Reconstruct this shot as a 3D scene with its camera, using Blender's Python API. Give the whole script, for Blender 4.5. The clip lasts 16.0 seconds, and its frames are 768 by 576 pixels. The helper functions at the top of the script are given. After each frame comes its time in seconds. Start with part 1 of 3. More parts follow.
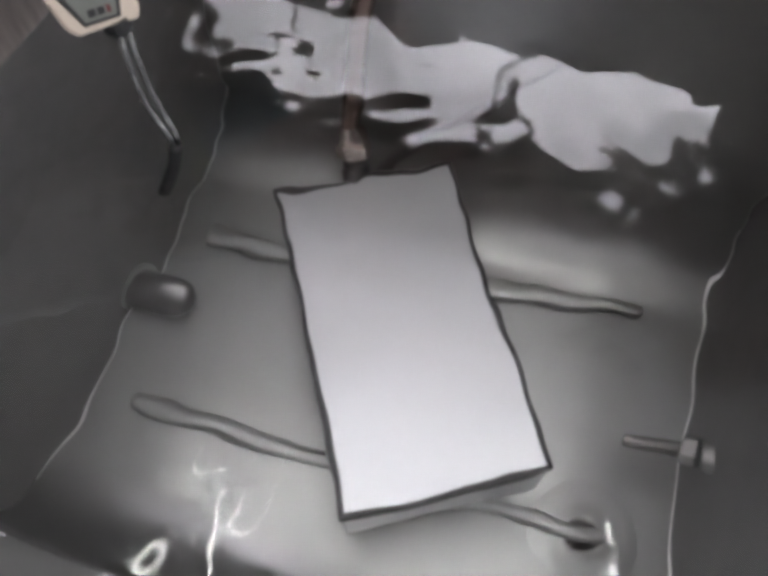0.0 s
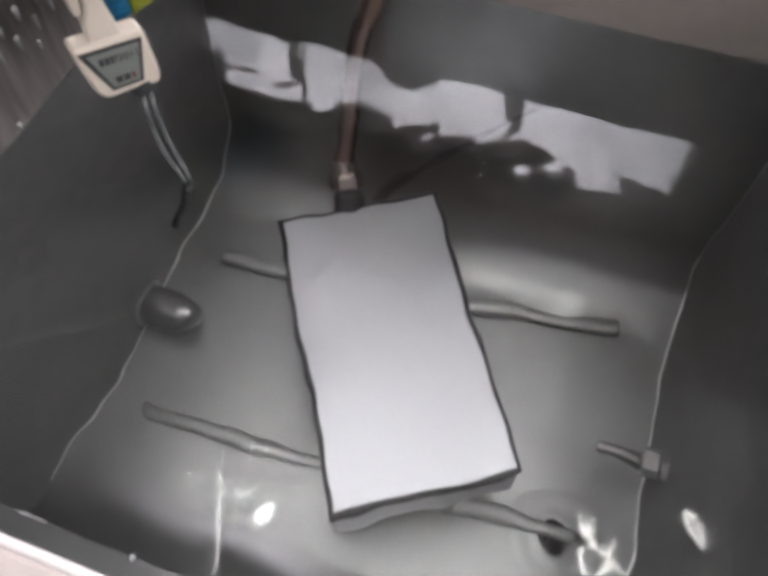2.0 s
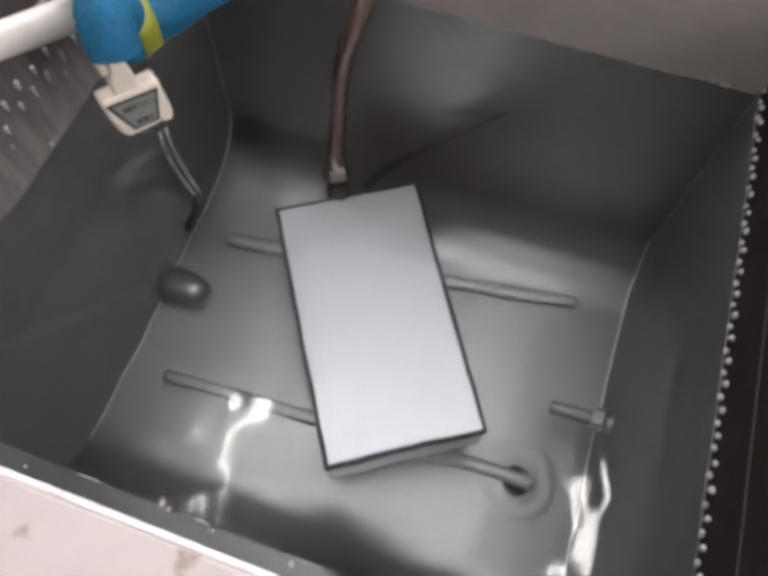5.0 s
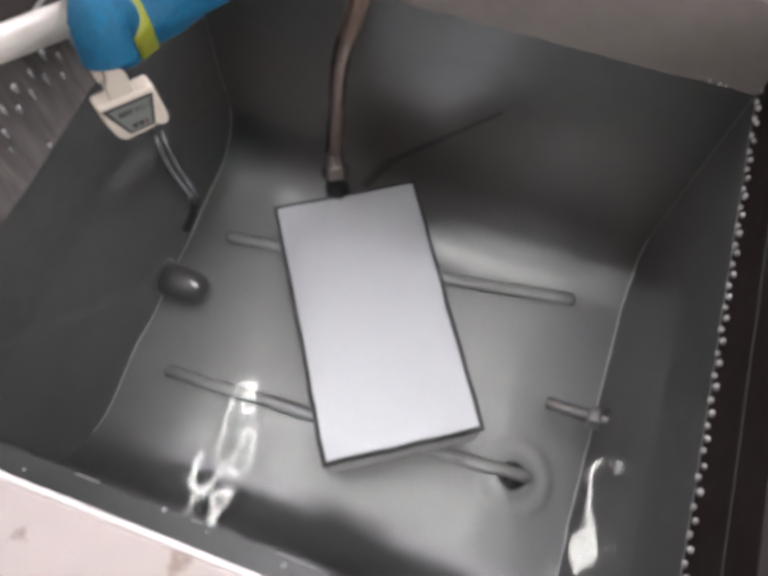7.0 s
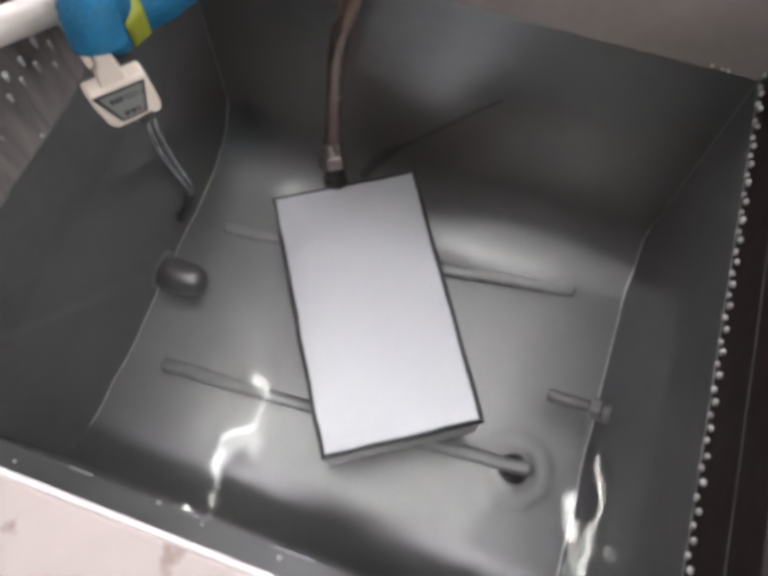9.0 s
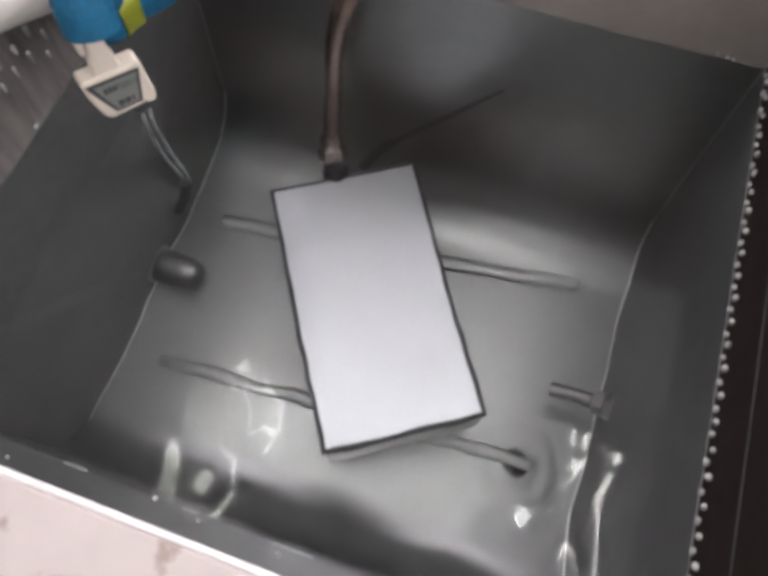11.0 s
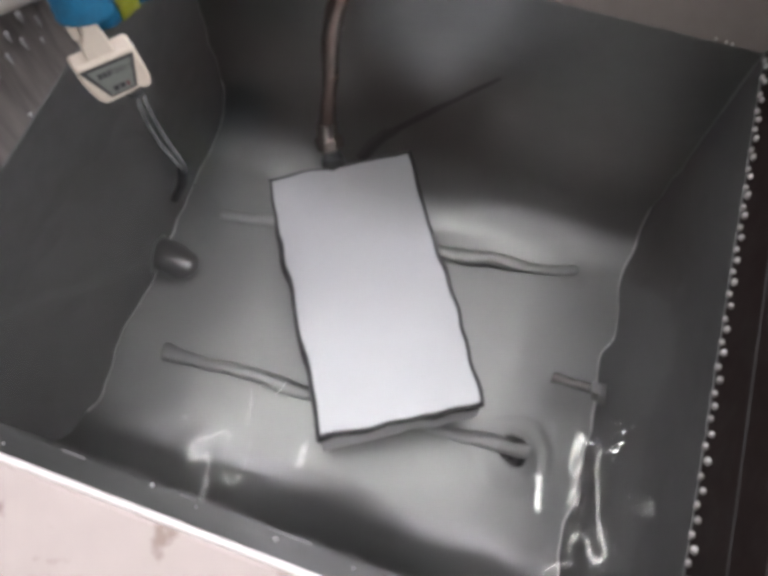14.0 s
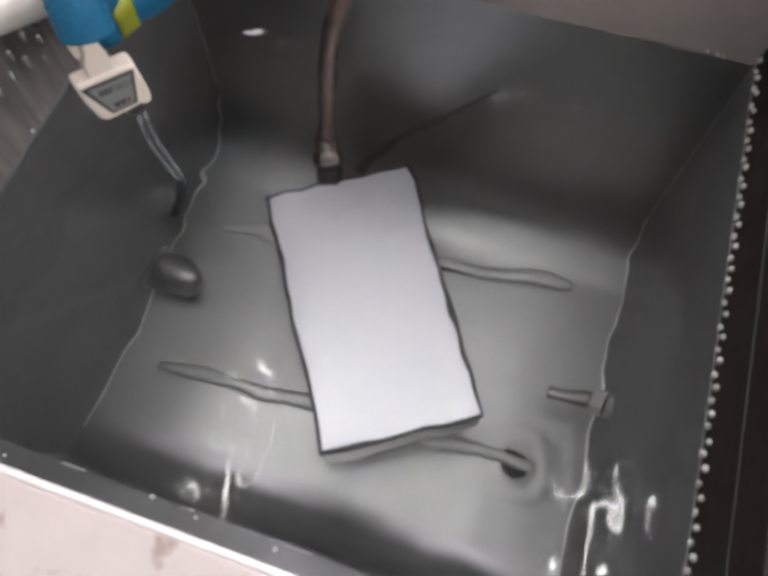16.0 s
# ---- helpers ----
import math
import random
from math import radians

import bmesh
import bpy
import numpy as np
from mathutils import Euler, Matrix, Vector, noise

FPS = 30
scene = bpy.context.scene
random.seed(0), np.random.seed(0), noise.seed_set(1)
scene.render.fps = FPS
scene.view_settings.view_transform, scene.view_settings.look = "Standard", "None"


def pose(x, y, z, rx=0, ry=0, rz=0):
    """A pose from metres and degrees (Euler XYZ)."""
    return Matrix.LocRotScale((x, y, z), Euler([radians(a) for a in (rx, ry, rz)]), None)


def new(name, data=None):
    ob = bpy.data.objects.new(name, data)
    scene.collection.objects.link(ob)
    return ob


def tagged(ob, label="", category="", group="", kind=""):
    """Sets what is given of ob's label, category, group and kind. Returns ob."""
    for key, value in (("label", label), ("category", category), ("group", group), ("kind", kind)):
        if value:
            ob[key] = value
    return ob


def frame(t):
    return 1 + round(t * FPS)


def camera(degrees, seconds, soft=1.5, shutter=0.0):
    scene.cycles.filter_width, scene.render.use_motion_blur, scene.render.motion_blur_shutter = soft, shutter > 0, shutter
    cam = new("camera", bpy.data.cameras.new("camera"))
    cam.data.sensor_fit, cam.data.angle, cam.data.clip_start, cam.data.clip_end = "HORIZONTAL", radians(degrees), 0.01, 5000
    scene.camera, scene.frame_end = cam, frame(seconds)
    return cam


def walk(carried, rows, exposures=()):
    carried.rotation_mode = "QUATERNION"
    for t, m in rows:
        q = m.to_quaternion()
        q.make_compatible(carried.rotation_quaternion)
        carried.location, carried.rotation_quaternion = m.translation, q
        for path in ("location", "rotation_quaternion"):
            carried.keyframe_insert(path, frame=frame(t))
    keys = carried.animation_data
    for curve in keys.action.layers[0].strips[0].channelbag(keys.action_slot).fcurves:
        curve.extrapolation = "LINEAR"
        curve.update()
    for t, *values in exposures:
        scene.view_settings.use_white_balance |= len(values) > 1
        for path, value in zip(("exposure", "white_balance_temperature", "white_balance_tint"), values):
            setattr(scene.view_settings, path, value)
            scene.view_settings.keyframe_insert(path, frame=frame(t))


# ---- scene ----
cam = camera(60.7, 16.0, soft=4.8)
PATH = [
    (0, pose(0.0435, -0.1452, 0.1747, 30.19, -0.61, 19.14)),
    (0.5, pose(0.0487, -0.1481, 0.1788, 31.18, -0.28, 19.78)),
    (1, pose(0.0494, -0.1481, 0.1827, 31.02, -0.57, 20.03)),
    (1.5, pose(0.0506, -0.1524, 0.1923, 31.01, -0.70, 19.82)),
    (2, pose(0.0520, -0.1529, 0.2064, 30.71, -0.73, 19.48)),
    (2.5, pose(0.0563, -0.1528, 0.2183, 30.00, -0.75, 19.60)),
    (3, pose(0.0596, -0.1580, 0.2327, 29.01, -0.80, 19.83)),
    (3.5, pose(0.0612, -0.1574, 0.2443, 27.84, -0.75, 19.50)),
    (4, pose(0.0606, -0.1558, 0.2530, 26.63, -0.86, 19.30)),
    (6.5, pose(0.0631, -0.1443, 0.2697, 24.36, -0.28, 19.71)),
    (7, pose(0.0641, -0.1443, 0.2694, 24.15, -0.17, 19.68)),
    (7.5, pose(0.0653, -0.1441, 0.2674, 24.07, -0.01, 19.54)),
    (8, pose(0.0667, -0.1444, 0.2657, 23.96, 0.15, 19.49)),
    (8.5, pose(0.0666, -0.1441, 0.2645, 23.78, 0.15, 19.46)),
    (9, pose(0.0661, -0.1443, 0.2642, 23.77, 0.09, 19.48)),
    (11.5, pose(0.0664, -0.1435, 0.2585, 23.28, 0.21, 19.32)),
    (12, pose(0.0667, -0.1437, 0.2580, 23.19, 0.24, 19.24)),
    (12.5, pose(0.0675, -0.1425, 0.2581, 23.02, 0.34, 19.22)),
    (13, pose(0.0681, -0.1444, 0.2578, 23.15, 0.27, 19.33)),
    (13.5, pose(0.0691, -0.1448, 0.2569, 23.03, 0.34, 19.13)),
    (14, pose(0.0680, -0.1460, 0.2569, 22.93, 0.24, 19.13)),
    (14.5, pose(0.0681, -0.1475, 0.2569, 23.13, 0.34, 19.05)),
    (15, pose(0.0687, -0.1475, 0.2567, 23.41, 0.43, 18.97)),
    (15.5, pose(0.0696, -0.1472, 0.2569, 23.80, 0.51, 18.99)),
    (16, pose(0.0700, -0.1477, 0.2588, 24.18, 0.52, 18.73)),
]
walk(cam, PATH, exposures=[(0, 1.76), (16, 1.76)])

# ---- light ----
# the second and third strengths feed unseen side windows added as fill
WINDOW_GLOW, EAST_FILL, WEST_FILL, TUBE_GLOW = 4.2, 2.5, 0.65, 14.0
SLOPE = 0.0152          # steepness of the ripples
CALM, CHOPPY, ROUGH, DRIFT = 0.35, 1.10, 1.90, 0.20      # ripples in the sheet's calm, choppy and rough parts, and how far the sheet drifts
HOSE_PATH = [(-0.0588, 0.1090, -0.12), (-0.0545, 0.1085, -0.06), (-0.0492, 0.1070, -0.02), (-0.0450, 0.1066, 0.0), (-0.0398, 0.1100, 0.02), (-0.0330, 0.130, 0.055), (-0.022, 0.165, 0.080)]
world = bpy.data.worlds.new("world")
scene.world = world
world.use_nodes = True
world.node_tree.nodes["Background"].inputs[0].default_value = (0.6, 0.6, 0.65, 1)
world.node_tree.nodes["Background"].inputs[1].default_value = 0.3

# ---- sizes (metres; z = 0 is the still water) ----
XL, XR, YB, YF = -0.1570, 0.169, 0.133, -0.1475
YBT = 0.1378           # the back wall leans out towards its rim
YLIP = -0.1546         # the front wall flares out to the lip above the water
ZF, ZT = -0.256, 0.055
RADF, RADB = 0.044, 0.050      # bends from the floor into the front and back walls
BEDGE = 0.24           # depth of the bench-like casing behind the tank


def xl(y):
    """The left wall stands slightly out of square."""
    return XL - 0.028 * y



# ---- materials ----
def mat(name, base, rough=0.5, metal=0.0, grain=40.0, vary=0.12, bump=0.0, stretch=(1, 1, 1), spots=None, spec=0.5, fine=6.0):
    m = bpy.data.materials.new(name)
    m.use_nodes = True
    nt = m.node_tree
    b = nt.nodes["Principled BSDF"]
    tc = nt.nodes.new("ShaderNodeTexCoord")
    mp = nt.nodes.new("ShaderNodeMapping")
    mp.inputs["Scale"].default_value = stretch
    nt.links.new(tc.outputs["Object"], mp.inputs["Vector"])
    n1 = nt.nodes.new("ShaderNodeTexNoise")
    n1.inputs["Scale"].default_value, n1.inputs["Detail"].default_value = grain, 5
    n2 = nt.nodes.new("ShaderNodeTexNoise")
    n2.inputs["Scale"].default_value, n2.inputs["Detail"].default_value = grain * fine, 3
    for n in (n1, n2):
        nt.links.new(mp.outputs[0], n.inputs["Vector"])
    add = nt.nodes.new("ShaderNodeMath")
    add.operation = "ADD"
    nt.links.new(n1.outputs["Fac"], add.inputs[0])
    nt.links.new(n2.outputs["Fac"], add.inputs[1])
    ramp = nt.nodes.new("ShaderNodeMapRange")
    ramp.inputs["From Min"].default_value, ramp.inputs["From Max"].default_value = 0.6, 1.4
    ramp.inputs["To Min"].default_value, ramp.inputs["To Max"].default_value = 1 - vary, 1 + vary
    nt.links.new(add.outputs[0], ramp.inputs["Value"])
    mul = nt.nodes.new("ShaderNodeVectorMath")
    mul.operation = "SCALE"
    mul.inputs[0].default_value = base
    nt.links.new(ramp.outputs[0], mul.inputs["Scale"])
    colour = mul.outputs[0]
    if spots:
        n3 = nt.nodes.new("ShaderNodeTexNoise")
        n3.inputs["Scale"].default_value, n3.inputs["Detail"].default_value = spots[1], 4
        nt.links.new(tc.outputs["Object"], n3.inputs["Vector"])
        cut = nt.nodes.new("ShaderNodeMapRange")
        cut.inputs["From Min"].default_value, cut.inputs["From Max"].default_value = spots[2], spots[2] + 0.09
        nt.links.new(n3.outputs["Fac"], cut.inputs["Value"])
        mix = nt.nodes.new("ShaderNodeMix")
        mix.data_type = "RGBA"
        nt.links.new(cut.outputs[0], mix.inputs["Factor"])
        nt.links.new(colour, mix.inputs["A"])
        mix.inputs["B"].default_value = (*spots[0], 1)
        colour = mix.outputs["Result"]
    nt.links.new(colour, b.inputs["Base Color"])
    rr = nt.nodes.new("ShaderNodeMapRange")
    rr.inputs["From Min"].default_value, rr.inputs["From Max"].default_value = 0.3, 0.7
    rr.inputs["To Min"].default_value, rr.inputs["To Max"].default_value = rough * 0.85, min(1, rough * 1.15)
    nt.links.new(n1.outputs["Fac"], rr.inputs["Value"])
    nt.links.new(rr.outputs[0], b.inputs["Roughness"])
    b.inputs["Metallic"].default_value = metal
    b.inputs["Specular IOR Level"].default_value = spec
    if bump:
        bp = nt.nodes.new("ShaderNodeBump")
        bp.inputs["Strength"].default_value, bp.inputs["Distance"].default_value = bump, 0.001
        nt.links.new(add.outputs[0], bp.inputs["Height"])
        nt.links.new(bp.outputs[0], b.inputs["Normal"])
    return m


def glow(name, colour, strength, clouds=0.0):
    m = bpy.data.materials.new(name)
    m.use_nodes = True
    nt = m.node_tree
    nt.nodes.remove(nt.nodes["Principled BSDF"])
    e = nt.nodes.new("ShaderNodeEmission")
    e.inputs[0].default_value, e.inputs[1].default_value = (*colour, 1), strength
    if clouds:
        tc, n = nt.nodes.new("ShaderNodeTexCoord"), nt.nodes.new("ShaderNodeTexNoise")
        n.inputs["Scale"].default_value, n.inputs["Detail"].default_value = clouds, 3
        nt.links.new(tc.outputs["Object"], n.inputs["Vector"])
        mr = nt.nodes.new("ShaderNodeMapRange")
        mr.inputs["From Min"].default_value, mr.inputs["From Max"].default_value = 0.40, 0.58
        mr.inputs["To Min"].default_value, mr.inputs["To Max"].default_value = strength * 0.50, strength
        nt.links.new(n.outputs["Fac"], mr.inputs["Value"])
        nt.links.new(mr.outputs[0], e.inputs[1])
    nt.links.new(e.outputs[0], nt.nodes["Material Output"].inputs[0])
    return m


def clear(name, ior, tint=(1, 1, 1), rough=0.0):
    m = bpy.data.materials.new(name)
    m.use_nodes = True
    nt = m.node_tree
    nt.nodes.remove(nt.nodes["Principled BSDF"])
    g = nt.nodes.new("ShaderNodeBsdfGlass")
    g.inputs["Color"].default_value, g.inputs["Roughness"].default_value, g.inputs["IOR"].default_value = (*tint, 1), rough, ior
    nt.links.new(g.outputs[0], nt.nodes["Material Output"].inputs[0])
    return m


STEEL = mat("brushed_tank_steel", (0.392, 0.398, 0.388), 0.40, 1.0, 14, 0.06)
SEAM = mat("weld_bead_steel", (0.95, 0.95, 0.94), 0.5, 1.0, 300, 0.1)
BOXSTEEL = mat("satin_box_steel", (0.56, 0.572, 0.592), 0.34, 1.0, 20, 0.015)
STUD = mat("threaded_dark_steel", (0.40, 0.38, 0.37), 0.16, 1.0, 90, 0.1)
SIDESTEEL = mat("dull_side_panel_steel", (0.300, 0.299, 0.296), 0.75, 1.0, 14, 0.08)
SHADEEDGE = mat("painted_faint_shade", (0.31, 0.315, 0.308), 0.45, 1.0, 40, 0.08)
SHADE = mat("painted_dark_shade", (0.25, 0.253, 0.25), 0.5, 1.0, 40, 0.08)
GASKET = mat("dark_sealing_edge", (0.035, 0.035, 0.04), 0.4, 0.0, 80, 0.1)
ROD = mat("dull_rod_steel", (0.54, 0.55, 0.54), 0.5, 1.0, 60, 0.06)
DARKSTEEL = mat("dark_fitting_steel", (0.27, 0.265, 0.26), 0.33, 1.0, 60, 0.1)
BRIGHTSTEEL = mat("bright_fitting_steel", (0.76, 0.68, 0.63), 0.24, 1.0, 90, 0.1)
HOSE = mat("brown_braided_hose", (0.24, 0.165, 0.135), 0.24, 0.8, 60, 0.10)
LIP = mat("pale_lip_enamel", (0.41, 0.352, 0.332), 0.42, 0.0, 16, 0.05, 0.05, (1, 1, 1), ((0.26, 0.20, 0.175), 75, 0.635))
DULL = mat("dry_limescaled_steel", (0.310, 0.268, 0.250), 0.6, 0.2, 18, 0.10, 0.08)
WET = mat("wet_streaked_steel", (0.145, 0.127, 0.120), 0.35, 0.4, 110, 0.48, 0.5, (1, 1, 0.12), None, 0.6, 2.5)
CASING = mat("dark_brown_casing", (0.015, 0.0088, 0.0078), 0.65, 0.0, 50, 0.2, 0.1, (1, 1, 1), None, 0.2)
CREAM = mat("cream_plastic", (0.50, 0.43, 0.365), 0.4, 0.0, 80, 0.04, 0.03)
LABEL = mat("grey_label", (0.135, 0.14, 0.13), 0.5, 0.0, 120, 0.08)
INK = mat("black_ink", (0.02, 0.02, 0.022), 0.6, 0.0, 120, 0.1)
REDINK = mat("red_ink", (0.10, 0.03, 0.03), 0.6, 0.0, 120, 0.1)
WIRE = mat("clear_grey_wire", (0.12, 0.124, 0.124), 0.25, 0.3, 120, 0.1)
PROBE = mat("dark_grey_sheath", (0.055, 0.055, 0.056), 0.6, 0.0, 90, 0.15)
BLACKRUB = mat("black_rubber", (0.03, 0.03, 0.032), 0.38, 0.0, 90, 0.15, 0.1)
CLOTH = mat("blue_wiping_cloth", (0.0016, 0.080, 0.160), 0.75, 0.0, 150, 0.30, 0.45, (1, 1, 1), None, 0.4, 3.0)
TIE = mat("yellow_green_tie", (0.19, 0.20, 0.016), 0.45, 0.0, 120, 0.08, 0.05)
PIPE = mat("white_plastic_pipe", (0.60, 0.55, 0.50), 0.35, 0.0, 40, 0.04, 0.02)
SCALE = mat("pale_scale", (0.27, 0.265, 0.265), 0.7, 0.2, 220, 0.3)
RIB = mat("worn_dark_rib", (0.022, 0.02, 0.02), 0.5, 0.0, 60, 0.3)
EDGE = mat("white_lip_edge_highlight", (0.62, 0.58, 0.57), 0.3, 0.0, 60, 0.04)
DROPGREY = mat("grey_water_drop", (0.29, 0.285, 0.285), 0.08, 0.0, 200, 0.1, 0.0, (1, 1, 1), None, 0.9)
DROP = mat("pale_glint_bead", (0.40, 0.38, 0.365), 0.10, 0.0, 200, 0.1, 0.0, (1, 1, 1), None, 0.9)
PLASTER = mat("white_ceiling_paint", (0.84, 0.84, 0.83), 0.8, 0.0, 3, 0.05, 0.1)
WALLPAINT = mat("brown_grey_wall_paint", (0.17, 0.145, 0.13), 0.75, 0.0, 3, 0.1, 0.1)
REFLECTPAINT = mat("pale_reflector_wall_paint", (0.68, 0.68, 0.66), 0.75, 0.0, 3, 0.06, 0.1)
FLOORPAINT = mat("grey_floor_paint", (0.16, 0.155, 0.15), 0.6, 0.0, 4, 0.15, 0.1)
WOOD = mat("dark_bench_wood", (0.09, 0.06, 0.045), 0.55, 0.0, 8, 0.3, 0.2, (1, 8, 8))
WATER = clear("clear_water", 1.33, (0.985, 0.98, 0.985))
SKYGLOW = glow("overcast_window_light", (0.95, 0.92, 1.0), WINDOW_GLOW, 1.9)
EASTFILL = glow("added_east_fill_light", (0.95, 0.95, 0.98), EAST_FILL)
WESTFILL = glow("added_west_fill_light", (0.95, 0.95, 0.98), WEST_FILL)
TUBEGLOW = glow("tube_light", (0.98, 0.98, 0.94), TUBE_GLOW)


# ---- mesh helpers ----
def part(name, bm, material, parent, label="", smooth=False):
    bmesh.ops.recalc_face_normals(bm, faces=bm.faces)
    me = bpy.data.meshes.new(name)
    bm.to_mesh(me)
    bm.free()
    me.materials.append(material)
    if smooth:
        for p in me.polygons:
            p.use_smooth = True
    ob = new(name, me)
    if parent is not None:
        ob.parent = parent
    if label:
        ob["label"] = label
    return ob


def thing(name, label, category, at=(0, 0, 0), group="", kind=""):
    ob = new(name)
    ob.location = at
    ob.empty_display_size = 0.01
    return tagged(ob, label, category, group, kind)


def box_bm(x0, x1, y0, y1, z0, z1, bevel=0.0, seg=2):
    bm = bmesh.new()
    bmesh.ops.create_cube(bm, size=1, matrix=Matrix.Translation(((x0 + x1) / 2, (y0 + y1) / 2, (z0 + z1) / 2)) @ Matrix.Diagonal((x1 - x0, y1 - y0, z1 - z0, 1)))
    if bevel:
        bmesh.ops.bevel(bm, geom=bm.edges[:], offset=bevel, segments=seg, affect="EDGES", profile=0.5)
    return bm


def turned(profile, m=Matrix(), seg=32, cap=True):
    """A lathe body about its own z: profile rows of (radius, z)."""
    bm = bmesh.new()
    rings = []
    for r, z in profile:
        ring = []
        for k in range(seg):
            a = 2 * math.pi * k / seg
            ring.append(bm.verts.new(m @ Vector((r * math.cos(a), r * math.sin(a), z))))
        rings.append(ring)
    for a, b in zip(rings, rings[1:]):
        for k in range(seg):
            bm.faces.new((a[k], a[(k + 1) % seg], b[(k + 1) % seg], b[k]))
    if cap:
        bm.faces.new(rings[0])
        bm.faces.new(rings[-1])
    return bm


def along(p, q):
    """The pose at p whose z points to q."""
    d = Vector(q) - Vector(p)
    return Matrix.Translation(p) @ d.to_track_quat("Z", "Y").to_matrix().to_4x4()


def spline(points, n):
    """Points on a smooth curve through the given ones."""
    pts = [Vector(p) for p in points]
    pts = [2 * pts[0] - pts[1]] + pts + [2 * pts[-1] - pts[-2]]
    out = []
    for i in range(1, len(pts) - 2):
        a, b, c, d = pts[i - 1:i + 3]
        for k in range(n):
            t = k / n
            out.append(0.5 * (2 * b + (c - a) * t + (2 * a - 5 * b + 4 * c - d) * t * t + (3 * b - a - 3 * c + d) * t ** 3))
    return out + [pts[-2]]


def tube_bm(points, radius, seg=14, n=8, ridge=0.0):
    path = spline(points, n)
    bm = bmesh.new()
    rings = []
    nrm = Vector((0.3, 0.5, 0.8))
    for i, p in enumerate(path):
        d = (path[min(i + 1, len(path) - 1)] - path[max(i - 1, 0)]).normalized()
        nrm = (nrm - d * nrm.dot(d)).normalized()
        bn = d.cross(nrm)
        r = radius * (1 + (ridge if i % 2 else -ridge))
        rings.append([bm.verts.new(p + r * (nrm * math.cos(2 * math.pi * k / seg) + bn * math.sin(2 * math.pi * k / seg))) for k in range(seg)])
    for a, b in zip(rings, rings[1:]):
        for k in range(seg):
            bm.faces.new((a[k], a[(k + 1) % seg], b[(k + 1) % seg], b[k]))
    bm.faces.new(rings[0])
    bm.faces.new(rings[-1])
    return bm


# ---- the room ----
RX, RY0, RY1, RZ0, RZ1 = 2.4, -2.4, 2.3, -1.2, 2.56
tagged(part("floor", box_bm(-RX, RX, RY0, RY1, RZ0 - 0.1, RZ0), FLOORPAINT, None), "grey painted workshop floor", "floor", kind="structure")
tagged(part("ceiling", box_bm(-RX, RX, RY0, RY1, RZ1, RZ1 + 0.1), PLASTER, None), "white painted ceiling", "ceiling", kind="structure")
# unseen dark panel, added so the water mirrors a darker ceiling
tagged(part("added_dark_soffit", box_bm(-RX, RX, 1.45, RY1, RZ1 - 0.02, RZ1 - 0.002, 0.002), WOOD, None), "unseen dark panel added to dim the ceiling reflection", "trim", kind="structure")
EY0, EY1, EZ0, EZ1 = -1.3, 1.3, 0.5, 2.1
# two unseen side windows, added to balance the light on the tank walls
for side, wall_name, window_name, light in ((1, "wall_east", "fill_window_east", EASTFILL), (-1, "wall_west", "fill_window_west", WESTFILL)):
    wall = tagged(new(wall_name), "brown-grey painted wall round an added fill window", "wall", kind="structure")
    opening = tagged(new(window_name), "unseen side window with white frame bars, added as fill light", "window", kind="structure")

    def across(near, far, *rest):
        """A box from near to far beyond the wall's inner face."""
        return box_bm(min(side * (RX + near), side * (RX + far)), max(side * (RX + near), side * (RX + far)), *rest)

    for b in ((RY0, EY0, RZ0, RZ1), (EY1, RY1, RZ0, RZ1), (EY0, EY1, RZ0, EZ0), (EY0, EY1, EZ1, RZ1)):
        part("wall_panel", across(0, 0.15, *b), WALLPAINT, wall)
    part("pane", across(0.10, 0.11, EY0, EY1, EZ0, EZ1), light, opening)
    for y in (EY0 + 0.03, 0.0, EY1 - 0.03):
        part("window_frame", across(0.04, 0.098, y - 0.03, y + 0.03, EZ0 + 0.001, EZ1 - 0.001, 0.004), PLASTER, opening)
# unseen south wall, made pale so the back bend has brightness to reflect
tagged(part("wall_south", box_bm(-RX - 0.15, RX + 0.15, RY0 - 0.15, RY0, RZ0, RZ1), REFLECTPAINT, None), "unseen pale wall added to brighten the steel reflections", "wall", kind="structure")
WX0, WX1, WZ0, WZ1 = -1.85, 0.80, 1.0, 2.465
wall_n = tagged(new("wall_north"), "brown-grey painted wall with a wide window", "wall", kind="structure")
for nm, b in (("wall_panel", (-RX - 0.15, WX0, RZ0, RZ1)), ("wall_panel", (WX1, RX + 0.15, RZ0, RZ1)), ("wall_panel", (WX0, WX1, RZ0, WZ0)), ("wall_panel", (WX0, WX1, WZ1, RZ1))):
    part(nm, box_bm(b[0], b[1], RY1, RY1 + 0.15, b[2], b[3]), WALLPAINT, wall_n)
win = tagged(new("window_1"), "wide bright window with white frame bars", "window", kind="structure")
part("pane", box_bm(WX0, WX1, RY1 + 0.10, RY1 + 0.11, WZ0, WZ1), SKYGLOW, win)
for x in (WX0 + 0.03, -1.28, -0.12, WX1 - 0.03):
    part("window_frame", box_bm(x - 0.03, x + 0.03, RY1 + 0.04, RY1 + 0.098, WZ0 + 0.001, WZ1 - 0.001, 0.004), PLASTER, win)


